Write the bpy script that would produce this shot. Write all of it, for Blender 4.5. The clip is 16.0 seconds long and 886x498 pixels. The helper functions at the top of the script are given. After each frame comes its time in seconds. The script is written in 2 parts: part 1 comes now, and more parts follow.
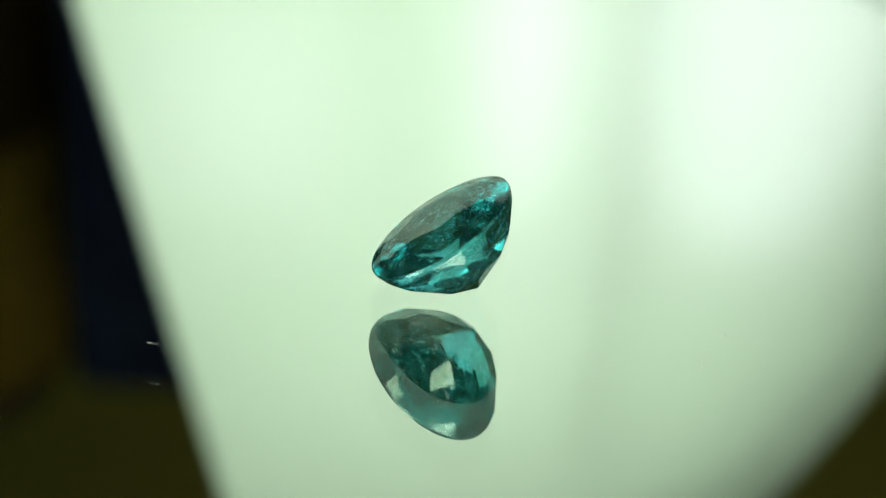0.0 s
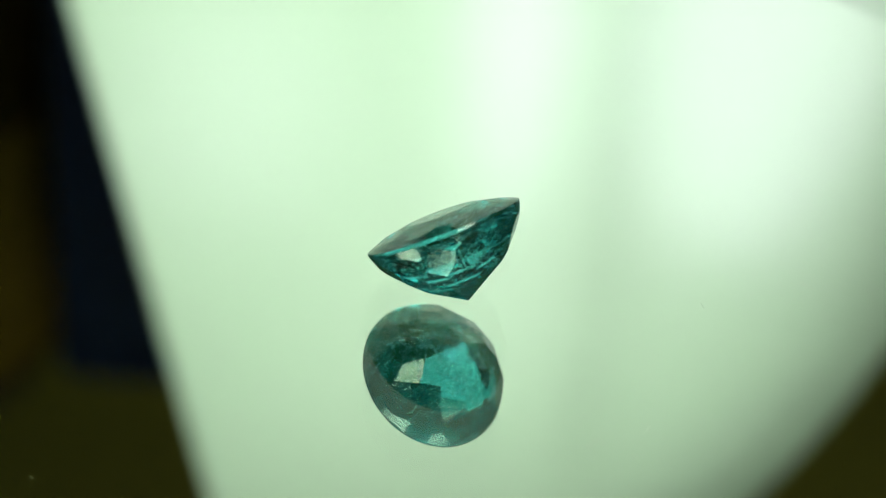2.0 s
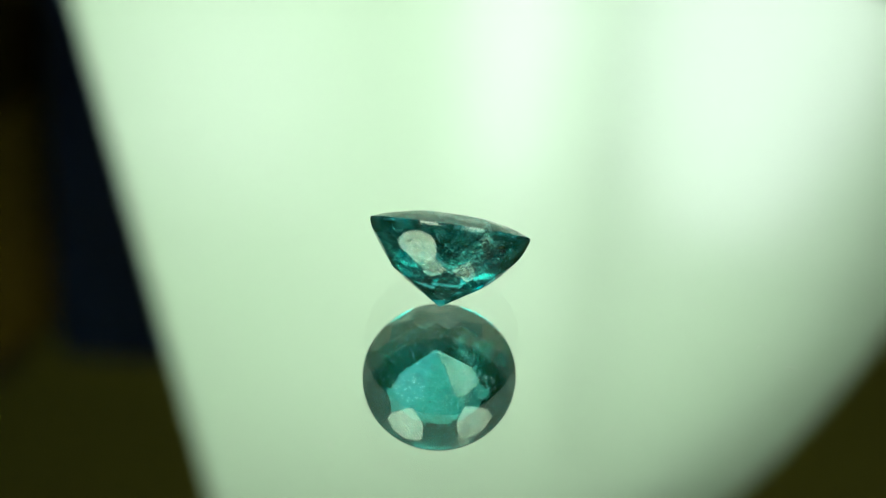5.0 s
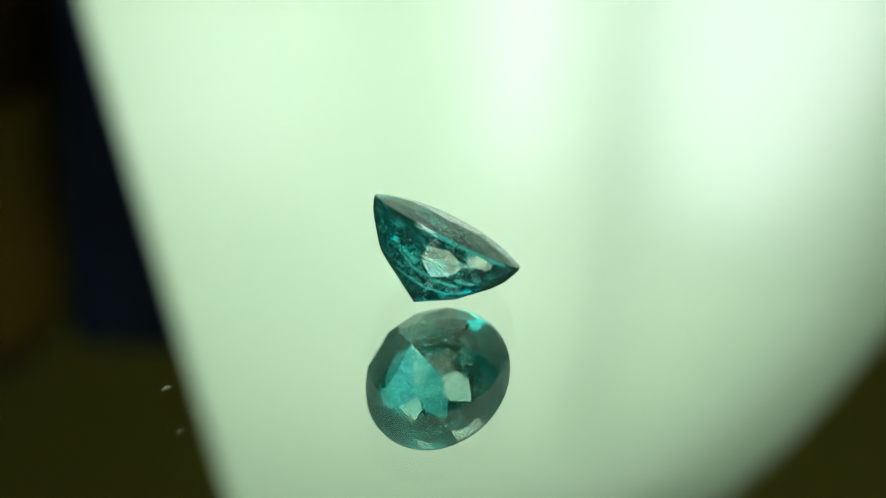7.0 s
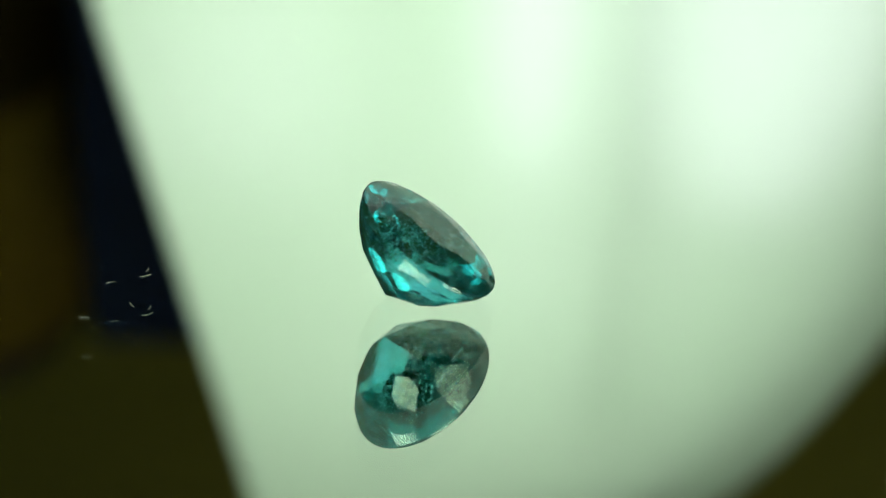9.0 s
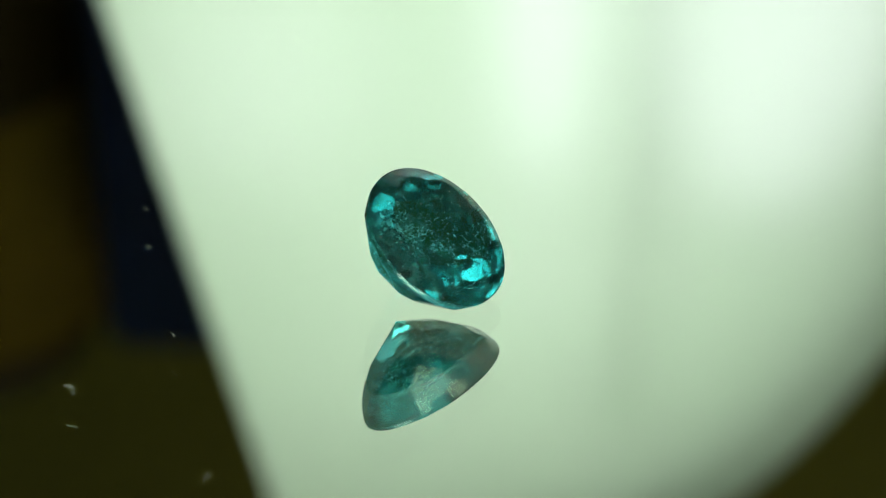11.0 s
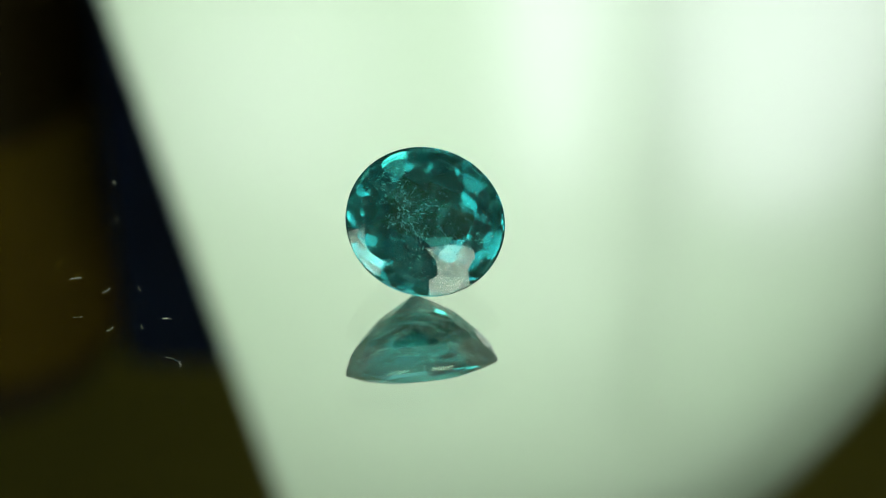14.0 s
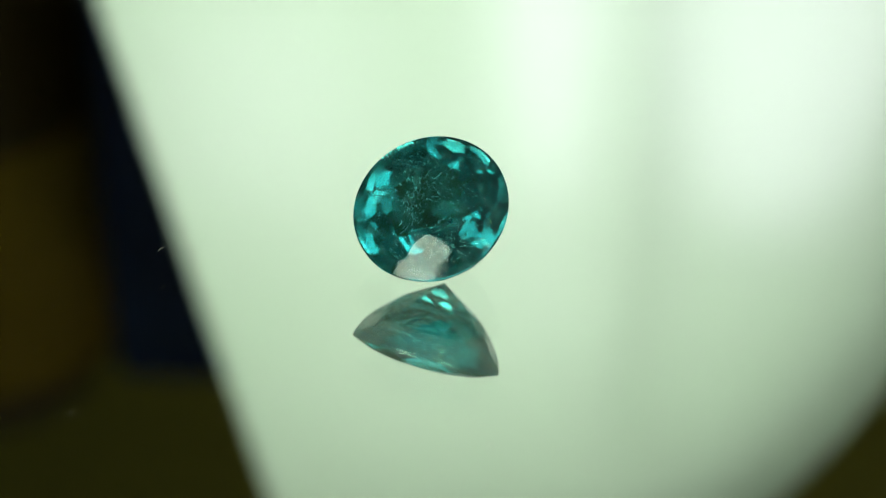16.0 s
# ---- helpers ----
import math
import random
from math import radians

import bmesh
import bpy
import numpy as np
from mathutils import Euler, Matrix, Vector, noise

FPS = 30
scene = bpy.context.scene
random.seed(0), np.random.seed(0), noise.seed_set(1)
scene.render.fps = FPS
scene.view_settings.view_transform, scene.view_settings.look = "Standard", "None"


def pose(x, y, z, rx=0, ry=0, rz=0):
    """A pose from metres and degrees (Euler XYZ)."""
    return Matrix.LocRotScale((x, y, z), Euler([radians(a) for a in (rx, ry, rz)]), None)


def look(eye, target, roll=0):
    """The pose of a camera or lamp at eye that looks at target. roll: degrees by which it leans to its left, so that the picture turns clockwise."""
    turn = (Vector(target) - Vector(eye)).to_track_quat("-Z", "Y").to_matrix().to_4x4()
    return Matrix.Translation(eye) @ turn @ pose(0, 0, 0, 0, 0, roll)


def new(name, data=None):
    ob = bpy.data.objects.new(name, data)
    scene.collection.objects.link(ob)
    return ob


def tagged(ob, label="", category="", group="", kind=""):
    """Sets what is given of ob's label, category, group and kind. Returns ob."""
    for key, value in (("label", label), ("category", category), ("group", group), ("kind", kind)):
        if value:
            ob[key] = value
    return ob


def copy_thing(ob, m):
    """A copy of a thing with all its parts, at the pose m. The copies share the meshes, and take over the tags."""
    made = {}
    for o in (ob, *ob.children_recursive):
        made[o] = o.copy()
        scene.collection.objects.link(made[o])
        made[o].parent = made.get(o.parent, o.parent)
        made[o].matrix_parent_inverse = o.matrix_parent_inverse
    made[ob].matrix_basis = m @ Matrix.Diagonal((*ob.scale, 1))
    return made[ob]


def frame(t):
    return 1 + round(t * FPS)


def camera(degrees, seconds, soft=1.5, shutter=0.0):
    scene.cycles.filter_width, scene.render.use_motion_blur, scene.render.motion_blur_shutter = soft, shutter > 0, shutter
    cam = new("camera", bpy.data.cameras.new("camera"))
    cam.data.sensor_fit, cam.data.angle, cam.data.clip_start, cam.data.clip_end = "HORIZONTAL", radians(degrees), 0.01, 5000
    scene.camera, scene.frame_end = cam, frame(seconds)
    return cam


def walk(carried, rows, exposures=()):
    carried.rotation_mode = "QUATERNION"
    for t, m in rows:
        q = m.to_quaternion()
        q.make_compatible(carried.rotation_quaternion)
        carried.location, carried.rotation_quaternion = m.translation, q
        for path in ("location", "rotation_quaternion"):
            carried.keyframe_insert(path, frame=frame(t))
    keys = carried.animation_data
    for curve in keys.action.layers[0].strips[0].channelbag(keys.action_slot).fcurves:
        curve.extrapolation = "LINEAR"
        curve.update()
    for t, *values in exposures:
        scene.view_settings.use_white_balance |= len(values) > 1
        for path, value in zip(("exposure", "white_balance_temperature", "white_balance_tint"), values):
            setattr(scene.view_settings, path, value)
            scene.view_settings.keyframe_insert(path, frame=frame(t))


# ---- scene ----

MM = 0.001
scene.cycles.transparent_max_bounces = 32

# ---- camera ----
EYE = Vector((0.234, -58.553, 40.036)) * MM
AIM = Vector((0.0, 0.83631, -0.54825))
cam = camera(26.62, 16.0, soft=0.85)
cam.data.dof.use_dof = True
cam.data.dof.focus_distance = 70.0 * MM
cam.data.dof.aperture_fstop = 42.0
STAND = look(EYE, EYE + AIM, 3.09)


# the clip's white balance drifts: greener while the pavilion faces the lens
BALANCE = [(0, 0, 6500, 9), (1.5, 0, 6500, 4), (4, 0, 6500, 1), (7.5, 0, 6500, 2), (9, -0.03, 6500, 5), (11.5, -0.07, 6500, 11), (16, -0.07, 6500, 12)]
walk(cam, [(0, STAND), (16, STAND)], BALANCE)

# ---- the turntable's way: seconds, heading in degrees, drift of the axle in millimetres ----
TURN = [
    (0, 163.49, -0.212, -0.251),
    (1, 145.32, -0.193, -0.104),
    (1.5, 138.13, -0.265, -0.221),
    (2, 128.20, -0.260, -0.010),
    (2.5, 119.81, -0.068, 0.026),
    (3, 111.12, -0.090, -0.435),
    (3.5, 102.39, -0.054, -0.090),
    (4, 93.24, 0.123, 0.201),
    (4.2, 90.43, -0.008, 0.187),
    (6.5, 48.64, 0.225, 0.450),
    (7, 40.12, 0.212, 0.242),
    (7.5, 31.14, 0.257, -0.016),
    (8.5, 12.89, 0.161, -0.251),
    (9, 4.55, -0.126, -0.240),
    (9.2, 1.51, -0.146, -0.287),
    (11.5, -39.04, 0.516, -0.261),
    (12.5, -56.71, 0.296, -0.320),
    (13, -65.22, 0.140, -0.104),
    (13.5, -74.26, 0.037, 0.203),
    (14.3, -88.94, -0.020, 0.430),
    (14.5, -93.30, -0.043, 0.454),
    (15, -101.41, -0.044, 0.575),
    (16, -120.03, -0.025, 1.063),
]


def lean(t):
    """The loose platter rocks once in each turn: how far its upward normal leans to x and to y."""
    nod = 0.00838 * math.cos(radians(17.7 * (t - 0.26)))
    rock = 0.02065 * math.cos(radians(17.7 * (t - 3.2))) - 0.00535 * math.cos(radians(17.7 * (t - 0.26)))
    return Matrix.Rotation(rock, 4, "Y") @ Matrix.Rotation(-nod, 4, "X")


def heading_at(t):
    return float(np.interp(t, [row[0] for row in TURN], [row[1] for row in TURN]))


def turned(lie=Matrix()):
    """The poses of what turns and rocks with the mirror; lie is its place on the mirror."""
    rows, fill = [], [4.9, 5.7, 10.0, 10.8]
    for t in sorted([row[0] for row in TURN] + fill):
        dx, dy = [float(np.interp(t, [row[0] for row in TURN], [row[k] for row in TURN])) for k in (2, 3)]
        rows.append((t, Matrix.Translation((dx * MM, dy * MM, 0)) @ lean(t) @ Matrix.Rotation(radians(heading_at(t)), 4, "Z") @ lie))
    return rows


# ---- light ----
world = bpy.data.worlds.new("dim")
scene.world = world
world.use_nodes = True
world.node_tree.nodes["Background"].inputs["Color"].default_value = (1.0, 0.9, 0.7, 1)
world.node_tree.nodes["Background"].inputs["Strength"].default_value = 0.01


def area_lamp(name, x, y, z, w, h, watts, color, turn=0.0, shape="RECTANGLE"):
    """A lamp behind the cloth, facing it."""
    data = bpy.data.lights.new(name, "AREA")
    data.shape, data.size, data.size_y, data.energy, data.color = shape, w * MM, h * MM, watts, color
    ob = new(name, data)
    ob.matrix_world = look(Vector((x, y, z)) * MM, Vector((x, y - 10, z)) * MM, turn)
    return ob


SHEET_Y, SHADE_GAP = 150.0, 8.0
COOL, WARM = (1.0, 1.0, 0.98), (1.0, 0.73, 1.12)
area_lamp("backlight", -8, 190, 62, 84, 150, 0.0515, COOL, 13.1)
area_lamp("backlight", -80, 190, 12, 50, 46, 0.017, COOL)
area_lamp("backlight", 80, 190, 12, 50, 46, 0.017, COOL)
area_lamp("backlight", 48, 190, 60, 50, 110, 0.0050, COOL, 0, "ELLIPSE")
# smaller unseen lamps, added to make the brighter patches on the cloth
area_lamp("patch_lamp", 10.6, 157, 56, 13.5, 62, 0.0016, WARM, 0, "ELLIPSE")
area_lamp("patch_lamp", 39.6, 157.5, 56, 31.5, 66, 0.0037, WARM, 0, "ELLIPSE")
area_lamp("patch_lamp", 10.8, 159, 70, 12.5, 82, 0.0006, WARM)
area_lamp("patch_lamp", 41, 159, 62, 26, 66, 0.0009, WARM)
area_lamp("patch_lamp", -25, 162, 72, 26, 30, 0.0010, WARM)
# dim unseen fill added across the room; its lit ceiling brightens the gem's darks
up = bpy.data.lights.new("fill_lamp", "AREA")
up.size, up.energy, up.color = 0.3, 5.0, (1.0, 0.93, 0.82)
uplight = new("fill_lamp", up)
uplight.matrix_world = look((0.9, -1.0, 0.35), (0.9, -1.0, 1.0))


# ---- materials ----
def material(name):
    m = bpy.data.materials.new(name)
    m.use_nodes = True
    nt = m.node_tree
    nt.nodes.clear()
    return m, nt.nodes, nt.links


def surface(name, color, rough=0.6, metal=0.0, vary=0.25, size=40.0, bump=0.15, grain=900.0, spec=0.5):
    """A plain surface with stains and grain at real size."""
    m, n, l = material(name)
    out, bsdf = n.new("ShaderNodeOutputMaterial"), n.new("ShaderNodeBsdfPrincipled")
    co, big, fine = n.new("ShaderNodeTexCoord"), n.new("ShaderNodeTexNoise"), n.new("ShaderNodeTexNoise")
    big.inputs["Scale"].default_value, fine.inputs["Scale"].default_value = size, grain
    mix, add = n.new("ShaderNodeMix"), n.new("ShaderNodeMath")
    mix.data_type = "RGBA"
    add.operation = "MULTIPLY"
    l.new(co.outputs["Object"], big.inputs["Vector"])
    l.new(co.outputs["Object"], fine.inputs["Vector"])
    l.new(big.outputs["Fac"], add.inputs[0])
    l.new(fine.outputs["Fac"], add.inputs[1])
    ramp = n.new("ShaderNodeMapRange")
    ramp.inputs["From Min"].default_value, ramp.inputs["From Max"].default_value = 0.1, 0.4
    l.new(add.outputs[0], ramp.inputs["Value"])
    l.new(ramp.outputs[0], mix.inputs["Factor"])
    mix.inputs["A"].default_value = (*[c * (1 - vary) for c in color], 1)
    mix.inputs["B"].default_value = (*[min(1, c * (1 + vary)) for c in color], 1)
    l.new(mix.outputs["Result"], bsdf.inputs["Base Color"])
    bsdf.inputs["Roughness"].default_value, bsdf.inputs["Metallic"].default_value = rough, metal
    bsdf.inputs["Specular IOR Level"].default_value = spec
    b = n.new("ShaderNodeBump")
    b.inputs["Strength"].default_value, b.inputs["Distance"].default_value = bump, 0.0003
    l.new(fine.outputs["Fac"], b.inputs["Height"])
    l.new(b.outputs["Normal"], bsdf.inputs["Normal"])
    l.new(bsdf.outputs[0], out.inputs["Surface"])
    return m


def gem_material():
    m, n, l = material("teal_gem")
    out, bsdf = n.new("ShaderNodeOutputMaterial"), n.new("ShaderNodeMixShader")
    # polished facets reflect crisply; light that passes is spread a little by the cloudy stone
    passed, gloss, edge = n.new("ShaderNodeBsdfRefraction"), n.new("ShaderNodeBsdfGlossy"), n.new("ShaderNodeFresnel")
    passed.inputs["IOR"].default_value, passed.inputs["Roughness"].default_value = 1.63, 0.14
    gloss.inputs["Roughness"].default_value = 0.0
    edge.inputs["IOR"].default_value = 1.63
    l.new(edge.outputs[0], bsdf.inputs[0])
    l.new(passed.outputs[0], bsdf.inputs[1])
    l.new(gloss.outputs[0], bsdf.inputs[2])
    co, veil = n.new("ShaderNodeTexCoord"), n.new("ShaderNodeTexNoise")
    veil.inputs["Scale"].default_value, veil.inputs["Detail"].default_value = 900.0, 6.0
    mix = n.new("ShaderNodeMix")
    mix.data_type = "RGBA"
    mix.inputs["A"].default_value = (0.44, 0.80, 0.82, 1)
    mix.inputs["B"].default_value = (0.66, 0.93, 0.94, 1)
    l.new(co.outputs["Object"], veil.inputs["Vector"])
    l.new(veil.outputs["Fac"], mix.inputs["Factor"])
    l.new(mix.outputs["Result"], passed.inputs["Color"])
    # polish: very slight unevenness of the facets
    wave, bump = n.new("ShaderNodeTexNoise"), n.new("ShaderNodeBump")
    wave.inputs["Scale"].default_value, wave.inputs["Detail"].default_value = 1500.0, 3.0
    bump.inputs["Strength"].default_value, bump.inputs["Distance"].default_value = 0.04, 0.00004
    l.new(co.outputs["Object"], wave.inputs["Vector"])
    l.new(wave.outputs["Fac"], bump.inputs["Height"])
    l.new(bump.outputs["Normal"], passed.inputs["Normal"])
    # veils of fine inclusions scatter a little light
    haze, thru, milk, blend = n.new("ShaderNodeBsdfDiffuse"), n.new("ShaderNodeBsdfTranslucent"), n.new("ShaderNodeMixShader"), n.new("ShaderNodeMixShader")
    haze.inputs["Color"].default_value = (0.10, 0.38, 0.38, 1)
    thru.inputs["Color"].default_value = (0.13, 0.74, 0.73, 1)
    cloud, amount = n.new("ShaderNodeTexNoise"), n.new("ShaderNodeMapRange")
    cloud.inputs["Scale"].default_value, cloud.inputs["Detail"].default_value = 2600.0, 12.0
    amount.inputs["From Min"].default_value, amount.inputs["From Max"].default_value = 0.50, 0.66
    amount.inputs["To Min"].default_value, amount.inputs["To Max"].default_value = 0.03, 0.25
    l.new(co.outputs["Object"], cloud.inputs["Vector"])
    l.new(cloud.outputs["Fac"], amount.inputs["Value"])
    l.new(haze.outputs[0], milk.inputs[1])
    l.new(thru.outputs[0], milk.inputs[2])
    l.new(amount.outputs[0], blend.inputs[0])
    l.new(bsdf.outputs[0], blend.inputs[1])
    l.new(milk.outputs[0], blend.inputs[2])
    l.new(blend.outputs[0], out.inputs["Surface"])
    return m


def gem_heart():
    """The colour that light takes on along its way inside the stone."""
    m, n, l = material("gem_heart")
    out, tint = n.new("ShaderNodeOutputMaterial"), n.new("ShaderNodeBsdfTransparent")
    co, zone, mix = n.new("ShaderNodeTexCoord"), n.new("ShaderNodeTexNoise"), n.new("ShaderNodeMix")
    zone.inputs["Scale"].default_value, zone.inputs["Detail"].default_value = 1100.0, 9.0
    mix.data_type = "RGBA"
    mix.inputs["A"].default_value, mix.inputs["B"].default_value = (0.42, 0.74, 0.77, 1), (0.70, 0.91, 0.93, 1)
    l.new(co.outputs["Object"], zone.inputs["Vector"])
    l.new(zone.outputs["Fac"], mix.inputs["Factor"])
    l.new(mix.outputs["Result"], tint.inputs["Color"])
    # fine clouds in the stone spread part of the light
    milk, both, cloud, amount = n.new("ShaderNodeBsdfTranslucent"), n.new("ShaderNodeMixShader"), n.new("ShaderNodeTexNoise"), n.new("ShaderNodeMapRange")
    milk.inputs["Color"].default_value = (0.20, 0.74, 0.74, 1)
    cloud.inputs["Scale"].default_value, cloud.inputs["Detail"].default_value = 1400.0, 8.0
    amount.inputs["From Min"].default_value, amount.inputs["From Max"].default_value = 0.50, 0.74
    amount.inputs["To Min"].default_value, amount.inputs["To Max"].default_value = 0.0, 0.12
    l.new(co.outputs["Object"], cloud.inputs["Vector"])
    l.new(cloud.outputs["Fac"], amount.inputs["Value"])
    l.new(amount.outputs[0], both.inputs[0])
    l.new(tint.outputs[0], both.inputs[1])
    l.new(milk.outputs[0], both.inputs[2])
    l.new(both.outputs[0], out.inputs["Surface"])
    return m


def clear_glass():
    """The mirror's glass: clear, with a faint gloss."""
    m, n, l = material("mirror_glass")
    out, mix = n.new("ShaderNodeOutputMaterial"), n.new("ShaderNodeMixShader")
    clear, gloss = n.new("ShaderNodeBsdfTransparent"), n.new("ShaderNodeBsdfGlossy")
    clear.inputs["Color"].default_value = (0.965, 0.985, 0.962, 1)
    gloss.inputs["Roughness"].default_value = 0.0
    mix.inputs[0].default_value = 0.075
    l.new(clear.outputs[0], mix.inputs[1])
    l.new(gloss.outputs[0], mix.inputs[2])
    l.new(mix.outputs[0], out.inputs["Surface"])
    return m


def silver():
    m, n, l = material("silvering")
    out, gloss = n.new("ShaderNodeOutputMaterial"), n.new("ShaderNodeBsdfGlossy")
    gloss.inputs["Roughness"].default_value = 0.0
    gloss.inputs["Color"].default_value = (0.93, 0.96, 0.92, 1)
    l.new(gloss.outputs[0], out.inputs["Surface"])
    return m


def diffuser():
    """A white cloth that lets the lamps behind it shine through."""
    m, n, l = material("diffuser_cloth")
    out, mix = n.new("ShaderNodeOutputMaterial"), n.new("ShaderNodeMixShader")
    thru, back = n.new("ShaderNodeBsdfTranslucent"), n.new("ShaderNodeBsdfDiffuse")
    co, weave = n.new("ShaderNodeTexCoord"), n.new("ShaderNodeTexNoise")
    weave.inputs["Scale"].default_value = 35.0
    tone = n.new("ShaderNodeMix")
    tone.data_type = "RGBA"
    tone.inputs["A"].default_value, tone.inputs["B"].default_value = (0.72, 0.92, 0.735, 1), (0.77, 0.95, 0.785, 1)
    l.new(co.outputs["Object"], weave.inputs["Vector"])
    l.new(weave.outputs["Fac"], tone.inputs["Factor"])
    l.new(tone.outputs["Result"], thru.inputs["Color"])
    back.inputs["Color"].default_value = (0.72, 0.78, 0.7, 1)
    mix.inputs[0].default_value = 0.25
    l.new(thru.outputs[0], mix.inputs[1])
    l.new(back.outputs[0], mix.inputs[2])
    l.new(mix.outputs[0], out.inputs["Surface"])
    return m


def glow(name, color, strength):
    m, n, l = material(name)
    out, em = n.new("ShaderNodeOutputMaterial"), n.new("ShaderNodeEmission")
    em.inputs["Color"].default_value, em.inputs["Strength"].default_value = (*color, 1), strength
    # falloff put into the emission, brightest in the middle, so the facets' glare differs
    co, away, fall = n.new("ShaderNodeTexCoord"), n.new("ShaderNodeVectorMath"), n.new("ShaderNodeMapRange")
    away.operation = "LENGTH"
    fall.inputs["From Min"].default_value, fall.inputs["From Max"].default_value = 0.004, 0.042
    fall.inputs["To Min"].default_value, fall.inputs["To Max"].default_value = 1.3 * strength, 0.35 * strength
    l.new(co.outputs["Object"], away.inputs[0])
    l.new(away.outputs["Value"], fall.inputs["Value"])
    l.new(fall.outputs[0], em.inputs["Strength"])
    l.new(em.outputs[0], out.inputs["Surface"])
    return m


GEM, HEART, GLASS, SILVER, CLOTH = gem_material(), gem_heart(), clear_glass(), silver(), diffuser()
LED = glow("led_diffuser", (0.82, 1.0, 0.76), 8.5)
BLACK = surface("black_plastic", (0.02, 0.02, 0.02), 0.45)
OLIVE = surface("dark_olive_paint", (0.3, 0.3, 0.065), 0.9, size=3.0, grain=200.0)
TABLE = surface("dark_wood", (0.06, 0.045, 0.025), 0.6, size=15.0)
NAVY = surface("navy_card", (0.006, 0.022, 0.10), 0.8)
AMBER = surface("brown_glaze", (0.05, 0.03, 0.004), 0.5)
OCHRE = surface("ochre_paper", (0.23, 0.145, 0.01), 0.9)
DUST = surface("pale_dust", (0.5, 0.5, 0.47), 0.9, vary=0.1)
FLAKE = surface("pale_inclusion", (0.85, 0.97, 0.93), 0.3, 1.0, vary=0.3, grain=4000.0)
STAIN = surface("brown_stain", (0.3, 0.16, 0.03), 0.7, vary=0.4, grain=4000.0)
PLASTER = surface("white_plaster", (0.8, 0.79, 0.76), 0.9, vary=0.05, size=4.0, grain=120.0)
METAL = surface("grey_metal", (0.4, 0.4, 0.4), 0.35, 1.0, vary=0.1)


# ---- building helpers ----
def part(name, bm, mat, parent=None, label="", kind=""):
    me = bpy.data.meshes.new(name)
    bm.normal_update()
    bm.to_mesh(me)
    bm.free()
    me.materials.append(mat)
    ob = new(name, me)
    if parent:
        ob.parent = parent
    return tagged(ob, label, kind=kind)


def thing(name, label, category, kind=""):
    return tagged(new(name), label, category, kind=kind)


def box(x0, x1, y0, y1, z0, z1, bevel=0.0):
    bm = bmesh.new()
    bmesh.ops.create_cube(bm, size=1)
    for v in bm.verts:
        v.co = Vector(((x0 + x1) / 2 + v.co.x * (x1 - x0), (y0 + y1) / 2 + v.co.y * (y1 - y0), (z0 + z1) / 2 + v.co.z * (z1 - z0))) * MM
    if bevel:
        bmesh.ops.bevel(bm, geom=bm.edges[:], offset=bevel * MM, segments=3, affect="EDGES", profile=0.5)
    return bm


def lathe(profile, steps=96, closed=False):
    """Turns a profile of (radius, height) about z."""
    bm = bmesh.new()
    rings = []
    for r, z in profile:
        if r == 0:
            rings.append([bm.verts.new((0, 0, z * MM))] * steps)
        else:
            rings.append([bm.verts.new((r * MM * math.cos(2 * math.pi * k / steps), r * MM * math.sin(2 * math.pi * k / steps), z * MM)) for k in range(steps)])
    pairs = list(zip(rings, rings[1:])) + ([(rings[-1], rings[0])] if closed else [])
    for a, b in pairs:
        for k in range(steps):
            vs = []
            for v in (a[k], a[(k + 1) % steps], b[(k + 1) % steps], b[k]):
                if v not in vs:
                    vs.append(v)
            if len(vs) > 2:
                bm.faces.new(vs)
    bmesh.ops.recalc_face_normals(bm, faces=bm.faces[:])
    return bm


def prism(outline, y0, y1, caps=(True, True)):
    """A plate of that (x, z) outline from y0 to y1."""
    bm = bmesh.new()
    a = [bm.verts.new((x * MM, y0 * MM, z * MM)) for x, z in outline]
    b = [bm.verts.new((x * MM, y1 * MM, z * MM)) for x, z in outline]
    if caps[0]:
        bm.faces.new(a)
    if caps[1]:
        bm.faces.new(b[::-1])
    for k in range(len(a)):
        j = (k + 1) % len(a)
        bm.faces.new((a[k], b[k], b[j], a[j]))
    bmesh.ops.recalc_face_normals(bm, faces=bm.faces[:])
    return bm


# ---- the room ----
def room():
    part("wall_north", box(-1500, 1500, 700, 760, -750, 1500), OLIVE, kind="structure")
    part("wall_south", box(-1500, 1500, -1560, -1500, -750, 1500), OLIVE, kind="structure")
    part("wall_west", box(-1560, -1500, -1500, 700, -750, 1500), OLIVE, kind="structure")
    part("wall_east", box(1500, 1560, -1500, 700, -750, 1500), OLIVE, kind="structure")
    part("ceiling", box(-1560, 1560, -1560, 760, 1500, 1560), PLASTER, kind="structure")
    part("floor", box(-1560, 1560, -1560, 760, -800, -750), TABLE, kind="structure")


def table():
    t = thing("table", "dark wooden table under the turntable", "table")
    part("tabletop", box(-400, 400, -300, 420, -45, -20, 2), TABLE, t)
    for x in (-370, 370):
        for y in (-270, 390):
            part("leg", box(x - 20, x + 20, y - 20, y + 20, -750, -45), TABLE, t)


# ---- the turntable, the mirror and the gem ----
def turntable():
    t = thing("turntable", "round black plastic turntable under the mirror", "turntable")
    base = lathe([(0, -20), (44, -20), (45, -19), (45, -9), (44, -8), (10, -8), (10, -6.9), (0, -6.9)])
    part("base", base, BLACK, t)
    platter = lathe([(0, -6.4), (10, -6.4), (11, -4.2), (39, -4.2), (40, -3.6), (40, -2.1), (0, -2.1)])
    return part("platter", platter, BLACK, t)


DEPTH = 0.87


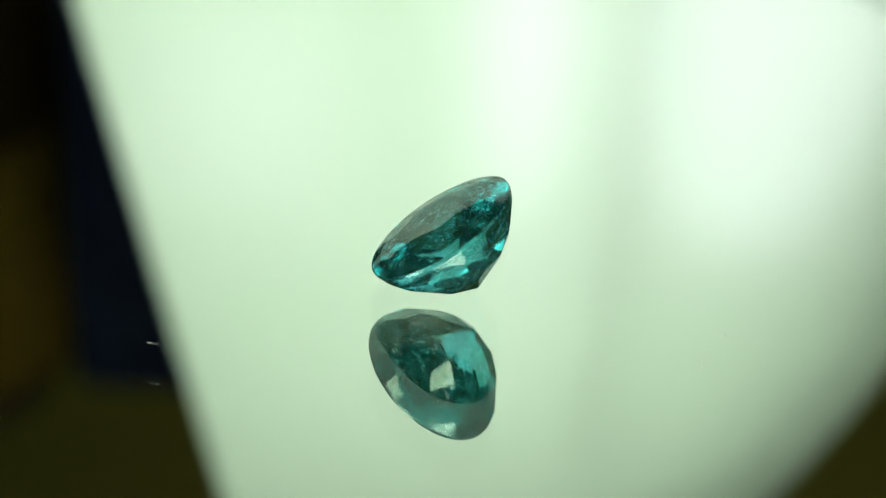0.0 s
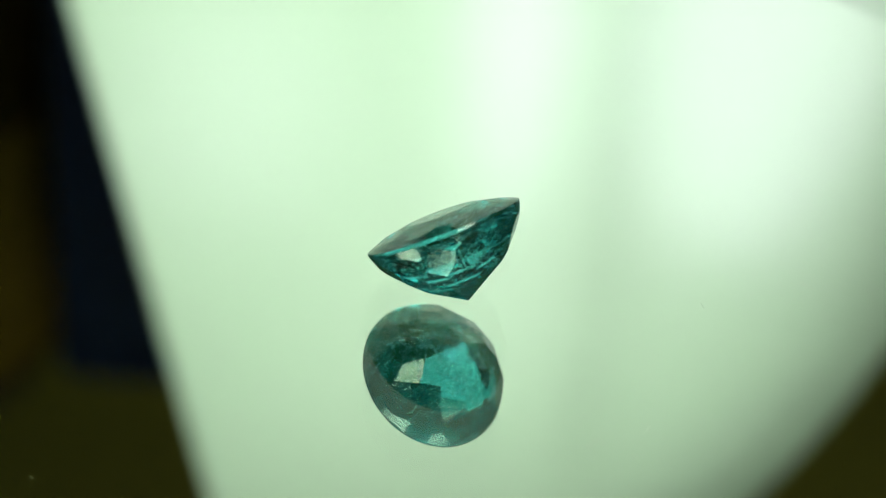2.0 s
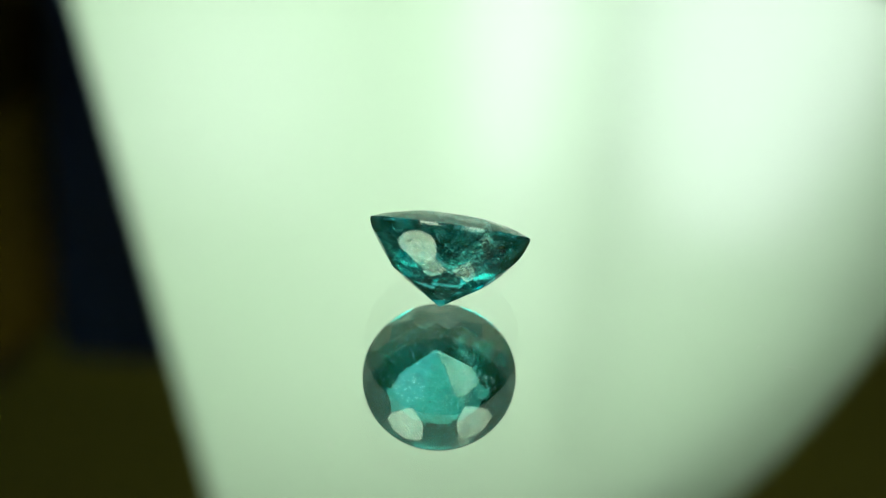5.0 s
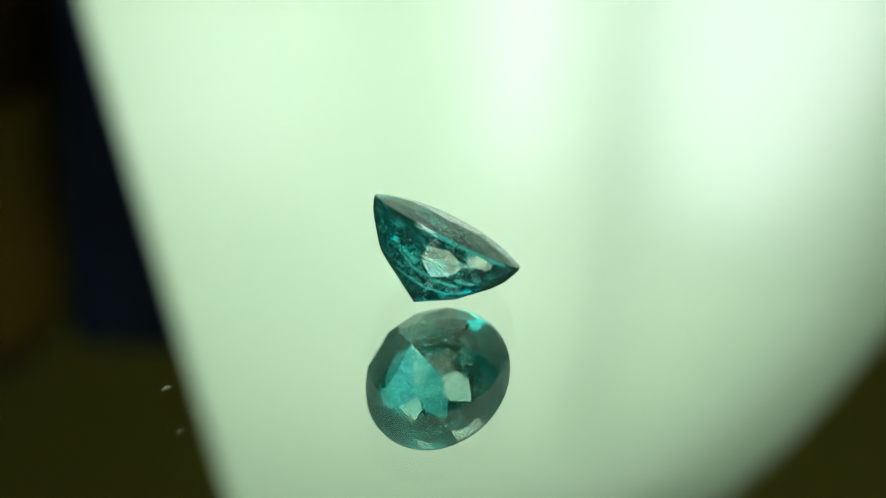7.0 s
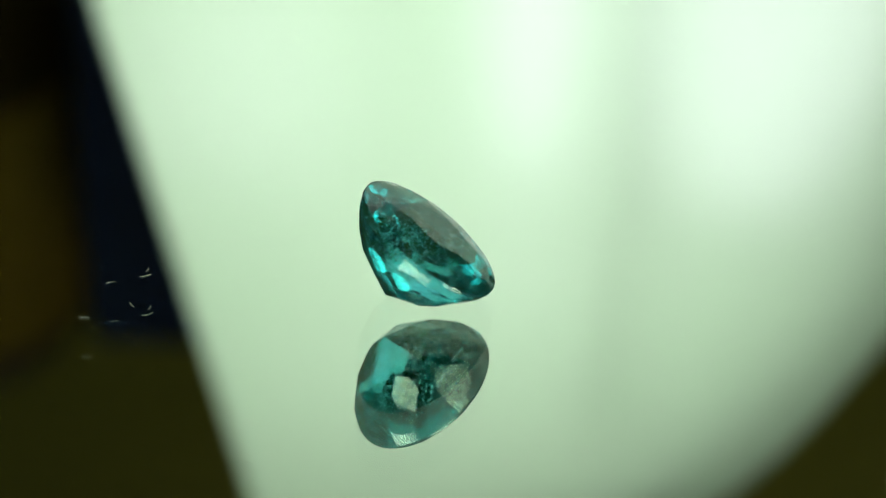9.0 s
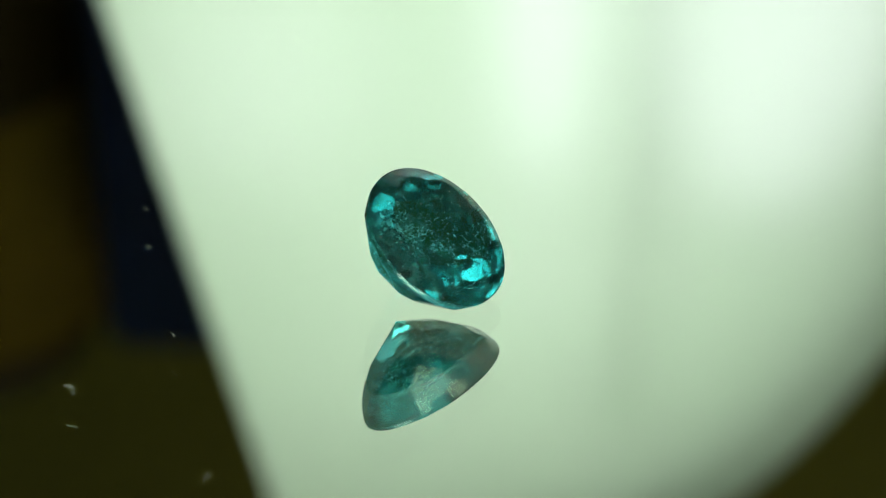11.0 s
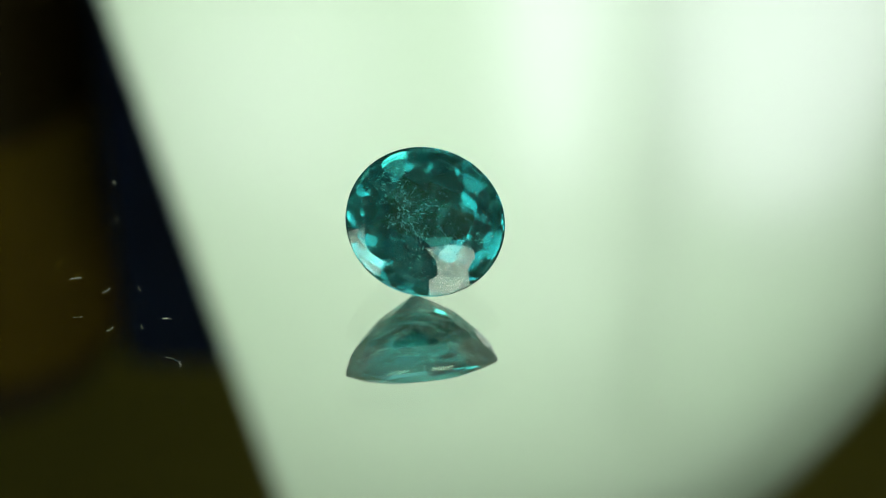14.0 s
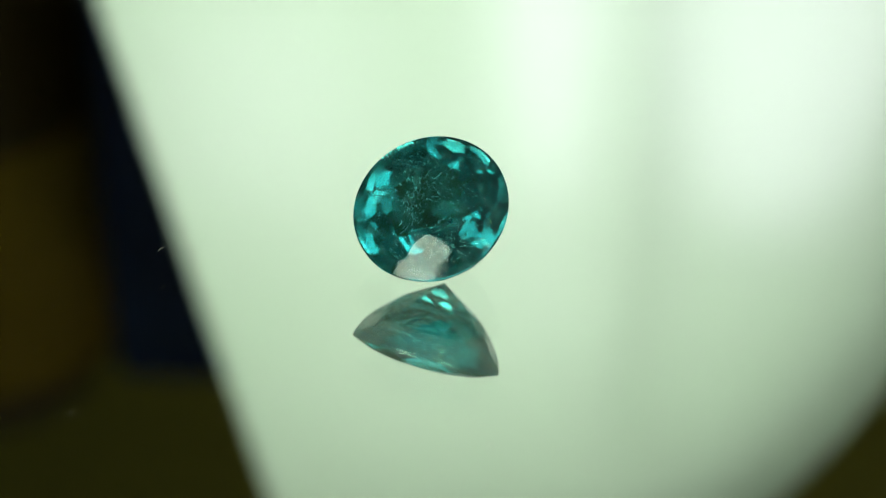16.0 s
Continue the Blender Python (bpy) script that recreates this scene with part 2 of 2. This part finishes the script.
def mirror():
    t = thing("mirror", "round glass mirror with specks of dust, under the gem", "mirror")
    pane = part("glass", lathe([(0, 0), (59.6, 0), (60, -0.3), (60, -0.6), (59.8, -DEPTH + 0.01)], 160), GLASS, t, "clear glass")
    pane.visible_shadow = False
    part("silvering", lathe([(0, -DEPTH), (59.7, -DEPTH), (59.7, -DEPTH - 0.1), (0, -DEPTH - 0.1)], 160), SILVER, t)
    part("backing", lathe([(0, -DEPTH - 0.15), (59.7, -DEPTH - 0.15), (59.7, -2.05), (0, -2.05)], 160), BLACK, t)
    # dust: short fibres and grains lying on the glass
    rng = random.Random(5)
    bm = bmesh.new()
    fibres = [(10.8, 175), (11.0, 177), (11.8, 179), (11.1, 187), (13.1, 189), (14.8, 238), (10.4, 232), (10.1, 282), (13.8, 267), (12.5, 271), (10.6, 296), (10.9, 41)]
    grains = [(14.4, 314), (14.6, 240), (16.6, 91), (16.1, 80), (16.8, 92), (4.8, 224), (5.3, 231), (6.2, 140), (9.5, 60)]
    loose = [(34 * math.sqrt(rng.random()), rng.uniform(0, 360)) for k in range(60)]
    for k, (r, az) in enumerate(fibres + grains + loose):
        a = radians(az)
        at = Vector((r * math.cos(a), r * math.sin(a), 0.012))
        small = 1.0 if k < len(fibres) + len(grains) else 0.6
        if k < len(fibres) or (small < 1 and k % 3 == 0):
            way, bend, n = rng.uniform(0, 6.28), rng.uniform(-1.6, 1.6), 5
            length, w = small * rng.uniform(0.25, 0.5), small * rng.uniform(0.005, 0.008)
            strip, q = [], at.copy()
            for i in range(n + 1):
                d = Vector((math.cos(way + bend * i / n), math.sin(way + bend * i / n), 0))
                s = Vector((-d.y, d.x, 0)) * w
                h = Vector((0, 0, 0.02 * math.sin(math.pi * i / n)))
                strip.append([bm.verts.new((q + h + o) * MM) for o in (s, Vector((0, 0, 1.6 * w)), -s)])
                q = q + d * length / n
            for u, v in zip(strip, strip[1:]):
                for i in range(3):
                    bm.faces.new((u[i], u[(i + 1) % 3], v[(i + 1) % 3], v[i]))
        else:
            size = small * rng.uniform(0.011, 0.019)
            ico = bmesh.ops.create_icosphere(bm, subdivisions=1, radius=size * MM)
            for v in ico["verts"]:
                v.co = v.co * rng.uniform(0.6, 1.3) + at * MM + Vector((0, 0, size * 0.5 * MM))
    part("dust", bm, DUST, t, "pale dust and fibres", "stuff")
    return t


TILT = 54.84


def cut(bm, az, slope, r, z, rng, sway=1.5, depth=0.004):
    """Grinds one flat facet: it faces az degrees and touches the outline at (r, z), falling outward by slope (crown) or rising (pavilion)."""
    az = radians(az + rng.uniform(-sway, sway))
    side = -1 if z < 0 else 1
    no = Vector((slope * math.cos(az), slope * math.sin(az), side)).normalized()
    co = Vector((r * math.cos(az), r * math.sin(az), z)) + no * rng.uniform(-depth, depth)
    done = bmesh.ops.bisect_plane(bm, geom=bm.verts[:] + bm.edges[:] + bm.faces[:], plane_co=co * 3 * MM, plane_no=no, dist=1e-9, clear_outer=True)
    edges = [e for e in done["geom_cut"] if isinstance(e, bmesh.types.BMEdge) and e.is_boundary]
    if len(edges) > 2:
        bmesh.ops.edgeloop_fill(bm, edges=edges)


def gem():
    """A round brilliant of 6 mm: flat facets ground into a turned blank with a deep, rounded pavilion."""
    rng = random.Random(3)
    bm = lathe([(3 * r, 3 * z) for r, z in ((0, 0.178), (0.6, 0.178), (1.0, 0.024), (1.0, -0.022), (0.905, -0.26), (0.88, -0.5), (0.8, -1.03), (0.0, -1.03))], 112)
    for k in range(8):
        cut(bm, 45 * k + 22.5, 0.242, 0.45, 0.178, rng)
    for k in range(8):
        cut(bm, 45 * k, 0.155, 0.418, 0.178, rng, 1.5, 0.002)
    for k in range(8):
        for side in (-1, 1):
            cut(bm, 45 * k + 11.6 * side, 0.40, 0.995, 0.024, rng, 1.0, 0.003)
    for k in range(12):
        cut(bm, 10 + 30 * k, 1.38, 0.918, -0.18, rng, 2.0, 0.006)
    for k in range(12):
        cut(bm, 25 + 30 * k, 0.96, 0.672, -0.494, rng, 2.0, 0.006)
    for k in range(8):
        a = radians(45 * k + 12)
        cut(bm, 45 * k + 12, 0.635, 0.04 * math.cos(a), -0.967, rng, 0.0, 0.0)
    bmesh.ops.remove_doubles(bm, verts=bm.verts[:], dist=2e-6)
    bmesh.ops.recalc_face_normals(bm, faces=bm.faces[:])
    tip = Matrix.Rotation(radians(90 - TILT), 4, "Y")
    low = min((tip @ v.co).z for v in bm.verts)
    core = bm.copy()
    for v in core.verts:
        v.co = v.co * 0.93 + Vector((0, 0, -0.05 * MM))
    sharp = [e for e in bm.edges if len(e.link_faces) == 2 and e.calc_face_angle() > radians(6)]
    bmesh.ops.bevel(bm, geom=sharp, offset=0.010 * MM, segments=1, affect="EDGES", clamp_overlap=True)
    t = tagged(part("gem", bm, GEM), "round brilliant-cut teal gem lying tilted on the mirror", "gemstone")
    part("heart", core, HEART, t, "deeper teal inside of the stone")
    # inclusions: small flakes inside the stone
    fl = bmesh.new()

    def inside(q):
        return -0.8 < q.z < 0.09 and q.xy.length < 0.86 * (1 + min(0, q.z + 0.12) * 1.1)

    def flake(q, turn, a, b):
        vs = [fl.verts.new((q + turn @ Vector(c)) * 3 * MM) for c in ((a, 0, 0), (0, b, 0.002), (-a, 0, 0), (0, -b, -0.002), (0, 0, 0.003), (0, 0, -0.003))]
        for i in range(4):
            fl.faces.new((vs[i], vs[(i + 1) % 4], vs[4]))
            fl.faces.new((vs[(i + 1) % 4], vs[i], vs[5]))

    # loose flakes, then veils: sheets of specks that run through the stone in one direction
    for k in range(380):
        q = Vector((rng.uniform(-1, 1), rng.uniform(-1, 1), rng.uniform(-0.8, 0.09)))
        if inside(q):
            flake(q, Euler([rng.uniform(0, 6.28) for i in range(3)]).to_matrix(), rng.uniform(0.006, 0.026), rng.uniform(0.004, 0.012))
    for k in range(11):
        at = Vector((rng.uniform(-0.7, 0.7), rng.uniform(-0.7, 0.7), rng.uniform(-0.55, 0.02)))
        lay = Euler((rng.uniform(-0.6, 0.6), rng.uniform(-0.6, 0.6), rng.uniform(0, 6.28))).to_matrix()
        for i in range(60):
            u, v = rng.gauss(0, 0.24), rng.gauss(0, 0.09)
            q = at + lay @ Vector((u, v, 0.25 * u * u))
            if inside(q):
                flake(q, lay @ Euler((rng.gauss(0, 0.5), rng.gauss(0, 0.5), rng.gauss(0, 0.3))).to_matrix(), rng.uniform(0.008, 0.04), rng.uniform(0.003, 0.008))
    part("inclusions", fl, FLAKE, t, "tiny pale inclusions inside the stone", "stuff")
    # brown needles near the rim, and grains of dust on the facets
    st = bmesh.new()
    for az, r, z in ((200, 0.80, -0.17), (150, 0.78, -0.2), (232, 0.84, -0.12), (95, 0.74, -0.22), (20, 0.7, -0.2)):
        a = radians(az)
        q = Vector((r * math.cos(a), r * math.sin(a), z))
        turn = Euler([rng.uniform(0, 6.28) for i in range(3)]).to_matrix()
        vs = [st.verts.new((q + turn @ Vector(c)) * 3 * MM) for c in ((0.045, 0, 0), (0, 0.011, 0), (-0.05, 0.004, 0), (0, -0.011, 0), (0, 0, 0.006), (0, 0, -0.006))]
        for i in range(4):
            st.faces.new((vs[i], vs[(i + 1) % 4], vs[4]))
            st.faces.new((vs[(i + 1) % 4], vs[i], vs[5]))
    part("stains", st, STAIN, t, "brown needles inside the stone", "stuff")
    gr = bmesh.new()
    for f in t.data.polygons:
        for k in range(1 if f.area > 1e-7 and rng.random() < 0.4 else 0):
            c = [t.data.vertices[i].co for i in f.vertices]
            w = [rng.random() + 0.05 for i in c]
            q = sum((v * u for v, u in zip(c, w)), Vector()) / sum(w)
            size = rng.uniform(0.008, 0.019)
            grain = bmesh.ops.create_icosphere(gr, subdivisions=1, radius=size * MM)
            for v in grain["verts"]:
                v.co = v.co * rng.uniform(0.7, 1.3) + q + f.normal * size * 0.6 * MM
    part("dust", gr, DUST, t, "grains of pale dust", "stuff")
    place = Matrix.Translation((-0.1933 * MM, -0.4088 * MM, -low + 0.004 * MM))
    return t, place @ Matrix.Rotation(radians(6.82), 4, "Z") @ tip


# ---- lights and things round about ----
RIM = [(-19.0, 178), (11, 163.5), (43, 140.5), (62, 109), (69.5, 79), (73, 46)]


def rounded(points, steps=6):
    """A smooth curve through the points."""
    p = [Vector(q) for q in points]
    p = [2 * p[0] - p[1]] + p + [2 * p[-1] - p[-2]]
    way = []
    for a, b, c, d in zip(p, p[1:], p[2:], p[3:]):
        for k in range(steps):
            u = k / steps
            way.append(tuple(0.5 * (2 * b + (c - a) * u + (2 * a - 5 * b + 4 * c - d) * u * u + (3 * b - a - 3 * c + d) * u ** 3)))
    return way + [tuple(p[-2])]


OUTLINE = [(-112, -17), (-112, 40), (-108, 43), (-52, 43), (-48.7, 47.5), (-45.6, 61.2), (-27.2, 140.6)] + rounded(RIM) + [(75, 43), (108, 43), (112, 40), (112, -17)]


def light_box():
    t = thing("light_box", "backlit white cloth light box with a rounded end", "softbox")
    cloth = bmesh.new()
    cloth.faces.new([cloth.verts.new((x * MM, SHEET_Y * MM, z * MM)) for x, z in OUTLINE])
    part("diffuser", cloth, CLOTH, t, "glowing pale green-white cloth")
    part("housing", prism(OUTLINE, SHEET_Y + 0.2, SHEET_Y + 62, (False, True)), BLACK, t, "black housing")
    # unseen shades added behind the cloth: a black strip dims the rounded end's rim, a batten darkens a stripe
    edge = rounded(RIM)
    inward = [(2 + (x - 2) * 0.885, 46 + (z - 46) * 0.885) for x, z in edge]
    rim_shade = bmesh.new()
    ring = [[rim_shade.verts.new((x * MM, (SHEET_Y + SHADE_GAP) * MM, z * MM)) for x, z in line] for line in (edge, inward)]
    for k in range(len(edge) - 1):
        rim_shade.faces.new((ring[0][k], ring[0][k + 1], ring[1][k + 1], ring[1][k]))
    bmesh.ops.solidify(rim_shade, geom=rim_shade.faces[:], thickness=1.0 * MM)
    part("rim_shade", rim_shade, BLACK, t, "black strip added to dim the rounded rim")
    part("batten", box(23.1, 24.1, SHEET_Y + 4.6, SHEET_Y + 5.6, -16, 128), BLACK, t, "thin upright batten added to shade a stripe of the cloth")
    # narrow opaque strip that draws a slightly darker curve on the cloth
    curved_strip = bmesh.new()
    way = [(28, 47), (36, 47.4), (44, 48.6), (54.7, 52.4), (63, 58), (70, 67)]
    low, high = [[curved_strip.verts.new((x * MM, (SHEET_Y - 0.4) * MM, (z + up) * MM)) for x, z in way] for up in (-0.45, 0.45)]
    for k in range(len(way) - 1):
        curved_strip.faces.new((low[k], low[k + 1], high[k + 1], high[k]))
    bmesh.ops.solidify(curved_strip, geom=curved_strip.faces[:], thickness=0.2 * MM)
    part("curved_strip", curved_strip, PLASTER, t, "narrow curved strip on the cloth")
    # unseen white reflector, added to brighten the cloth out to its edges
    inner = [(2 + (x - 2) * 0.992, 43 + (z - 43) * 0.992) for x, z in OUTLINE]
    part("lining", prism(inner, SHEET_Y + 0.3, SHEET_Y + 61.5, (False, True)), PLASTER, t, "white lining added to brighten the cloth's edges")
    part("foot", box(-112, 112, 152, 210, -20, -17.2, 1), BLACK, t)


def led_panels():
    """Two small upright panels, one on either side of the lens, turned to the gem."""
    made = None
    for side in (-1, 1):
        at = Vector((side * 42, -58, 50)) * MM
        where = look(at, Vector((0, 0, 4)) * MM)
        if made:
            copy_thing(made, where)
            foot = copy_thing(post, Matrix.Translation((84 * MM, 0, 0)))
            continue
        made = tagged(new("led_panel"), "small upright white light panel beside the lens", "lamp", "light panels")
        made.matrix_world = where
        part("diffuser", box(-22, 22, -38, 38, -0.6, 0, 0.2), LED, made, "glowing white diffuser")
        part("housing", box(-24, 24, -40, 40, 0.1, 7, 1), BLACK, made, "black housing")
        post = tagged(new("lamp_stand"), "black stand carrying a light panel", "stand", "lamp stands")
        part("post", box(-52, -46, -74, -68, -15, 24), BLACK, post)
        part("foot", box(-66, -32, -90, -58, -20, -15, 1.5), BLACK, post)


def backdrop_things():
    tagged(part("storage_box", box(-70, -15, 240, 300, -20, 188, 4), NAVY), "tall navy blue cardboard box on the table", "box")
    j = thing("jar", "tall brown jar with an ochre paper label", "jar")
    j.location = Vector((-108, 280, -20)) * MM
    part("body", lathe([(0, 0), (28, 0), (30, 2), (30, 226), (26, 234), (18, 238), (0, 238)], 48), AMBER, j)
    part("paper_label", lathe([(30.2, 165), (30.5, 165), (30.5, 222), (30.2, 222)], 48, True), OCHRE, j, "ochre paper label")


room()
table()
platter = turntable()
disc = mirror()
stone, lie = gem()
light_box()
led_panels()
backdrop_things()


def motions():
    walk(platter, turned())
    walk(disc, turned())
    walk(stone, turned(lie))


motions()
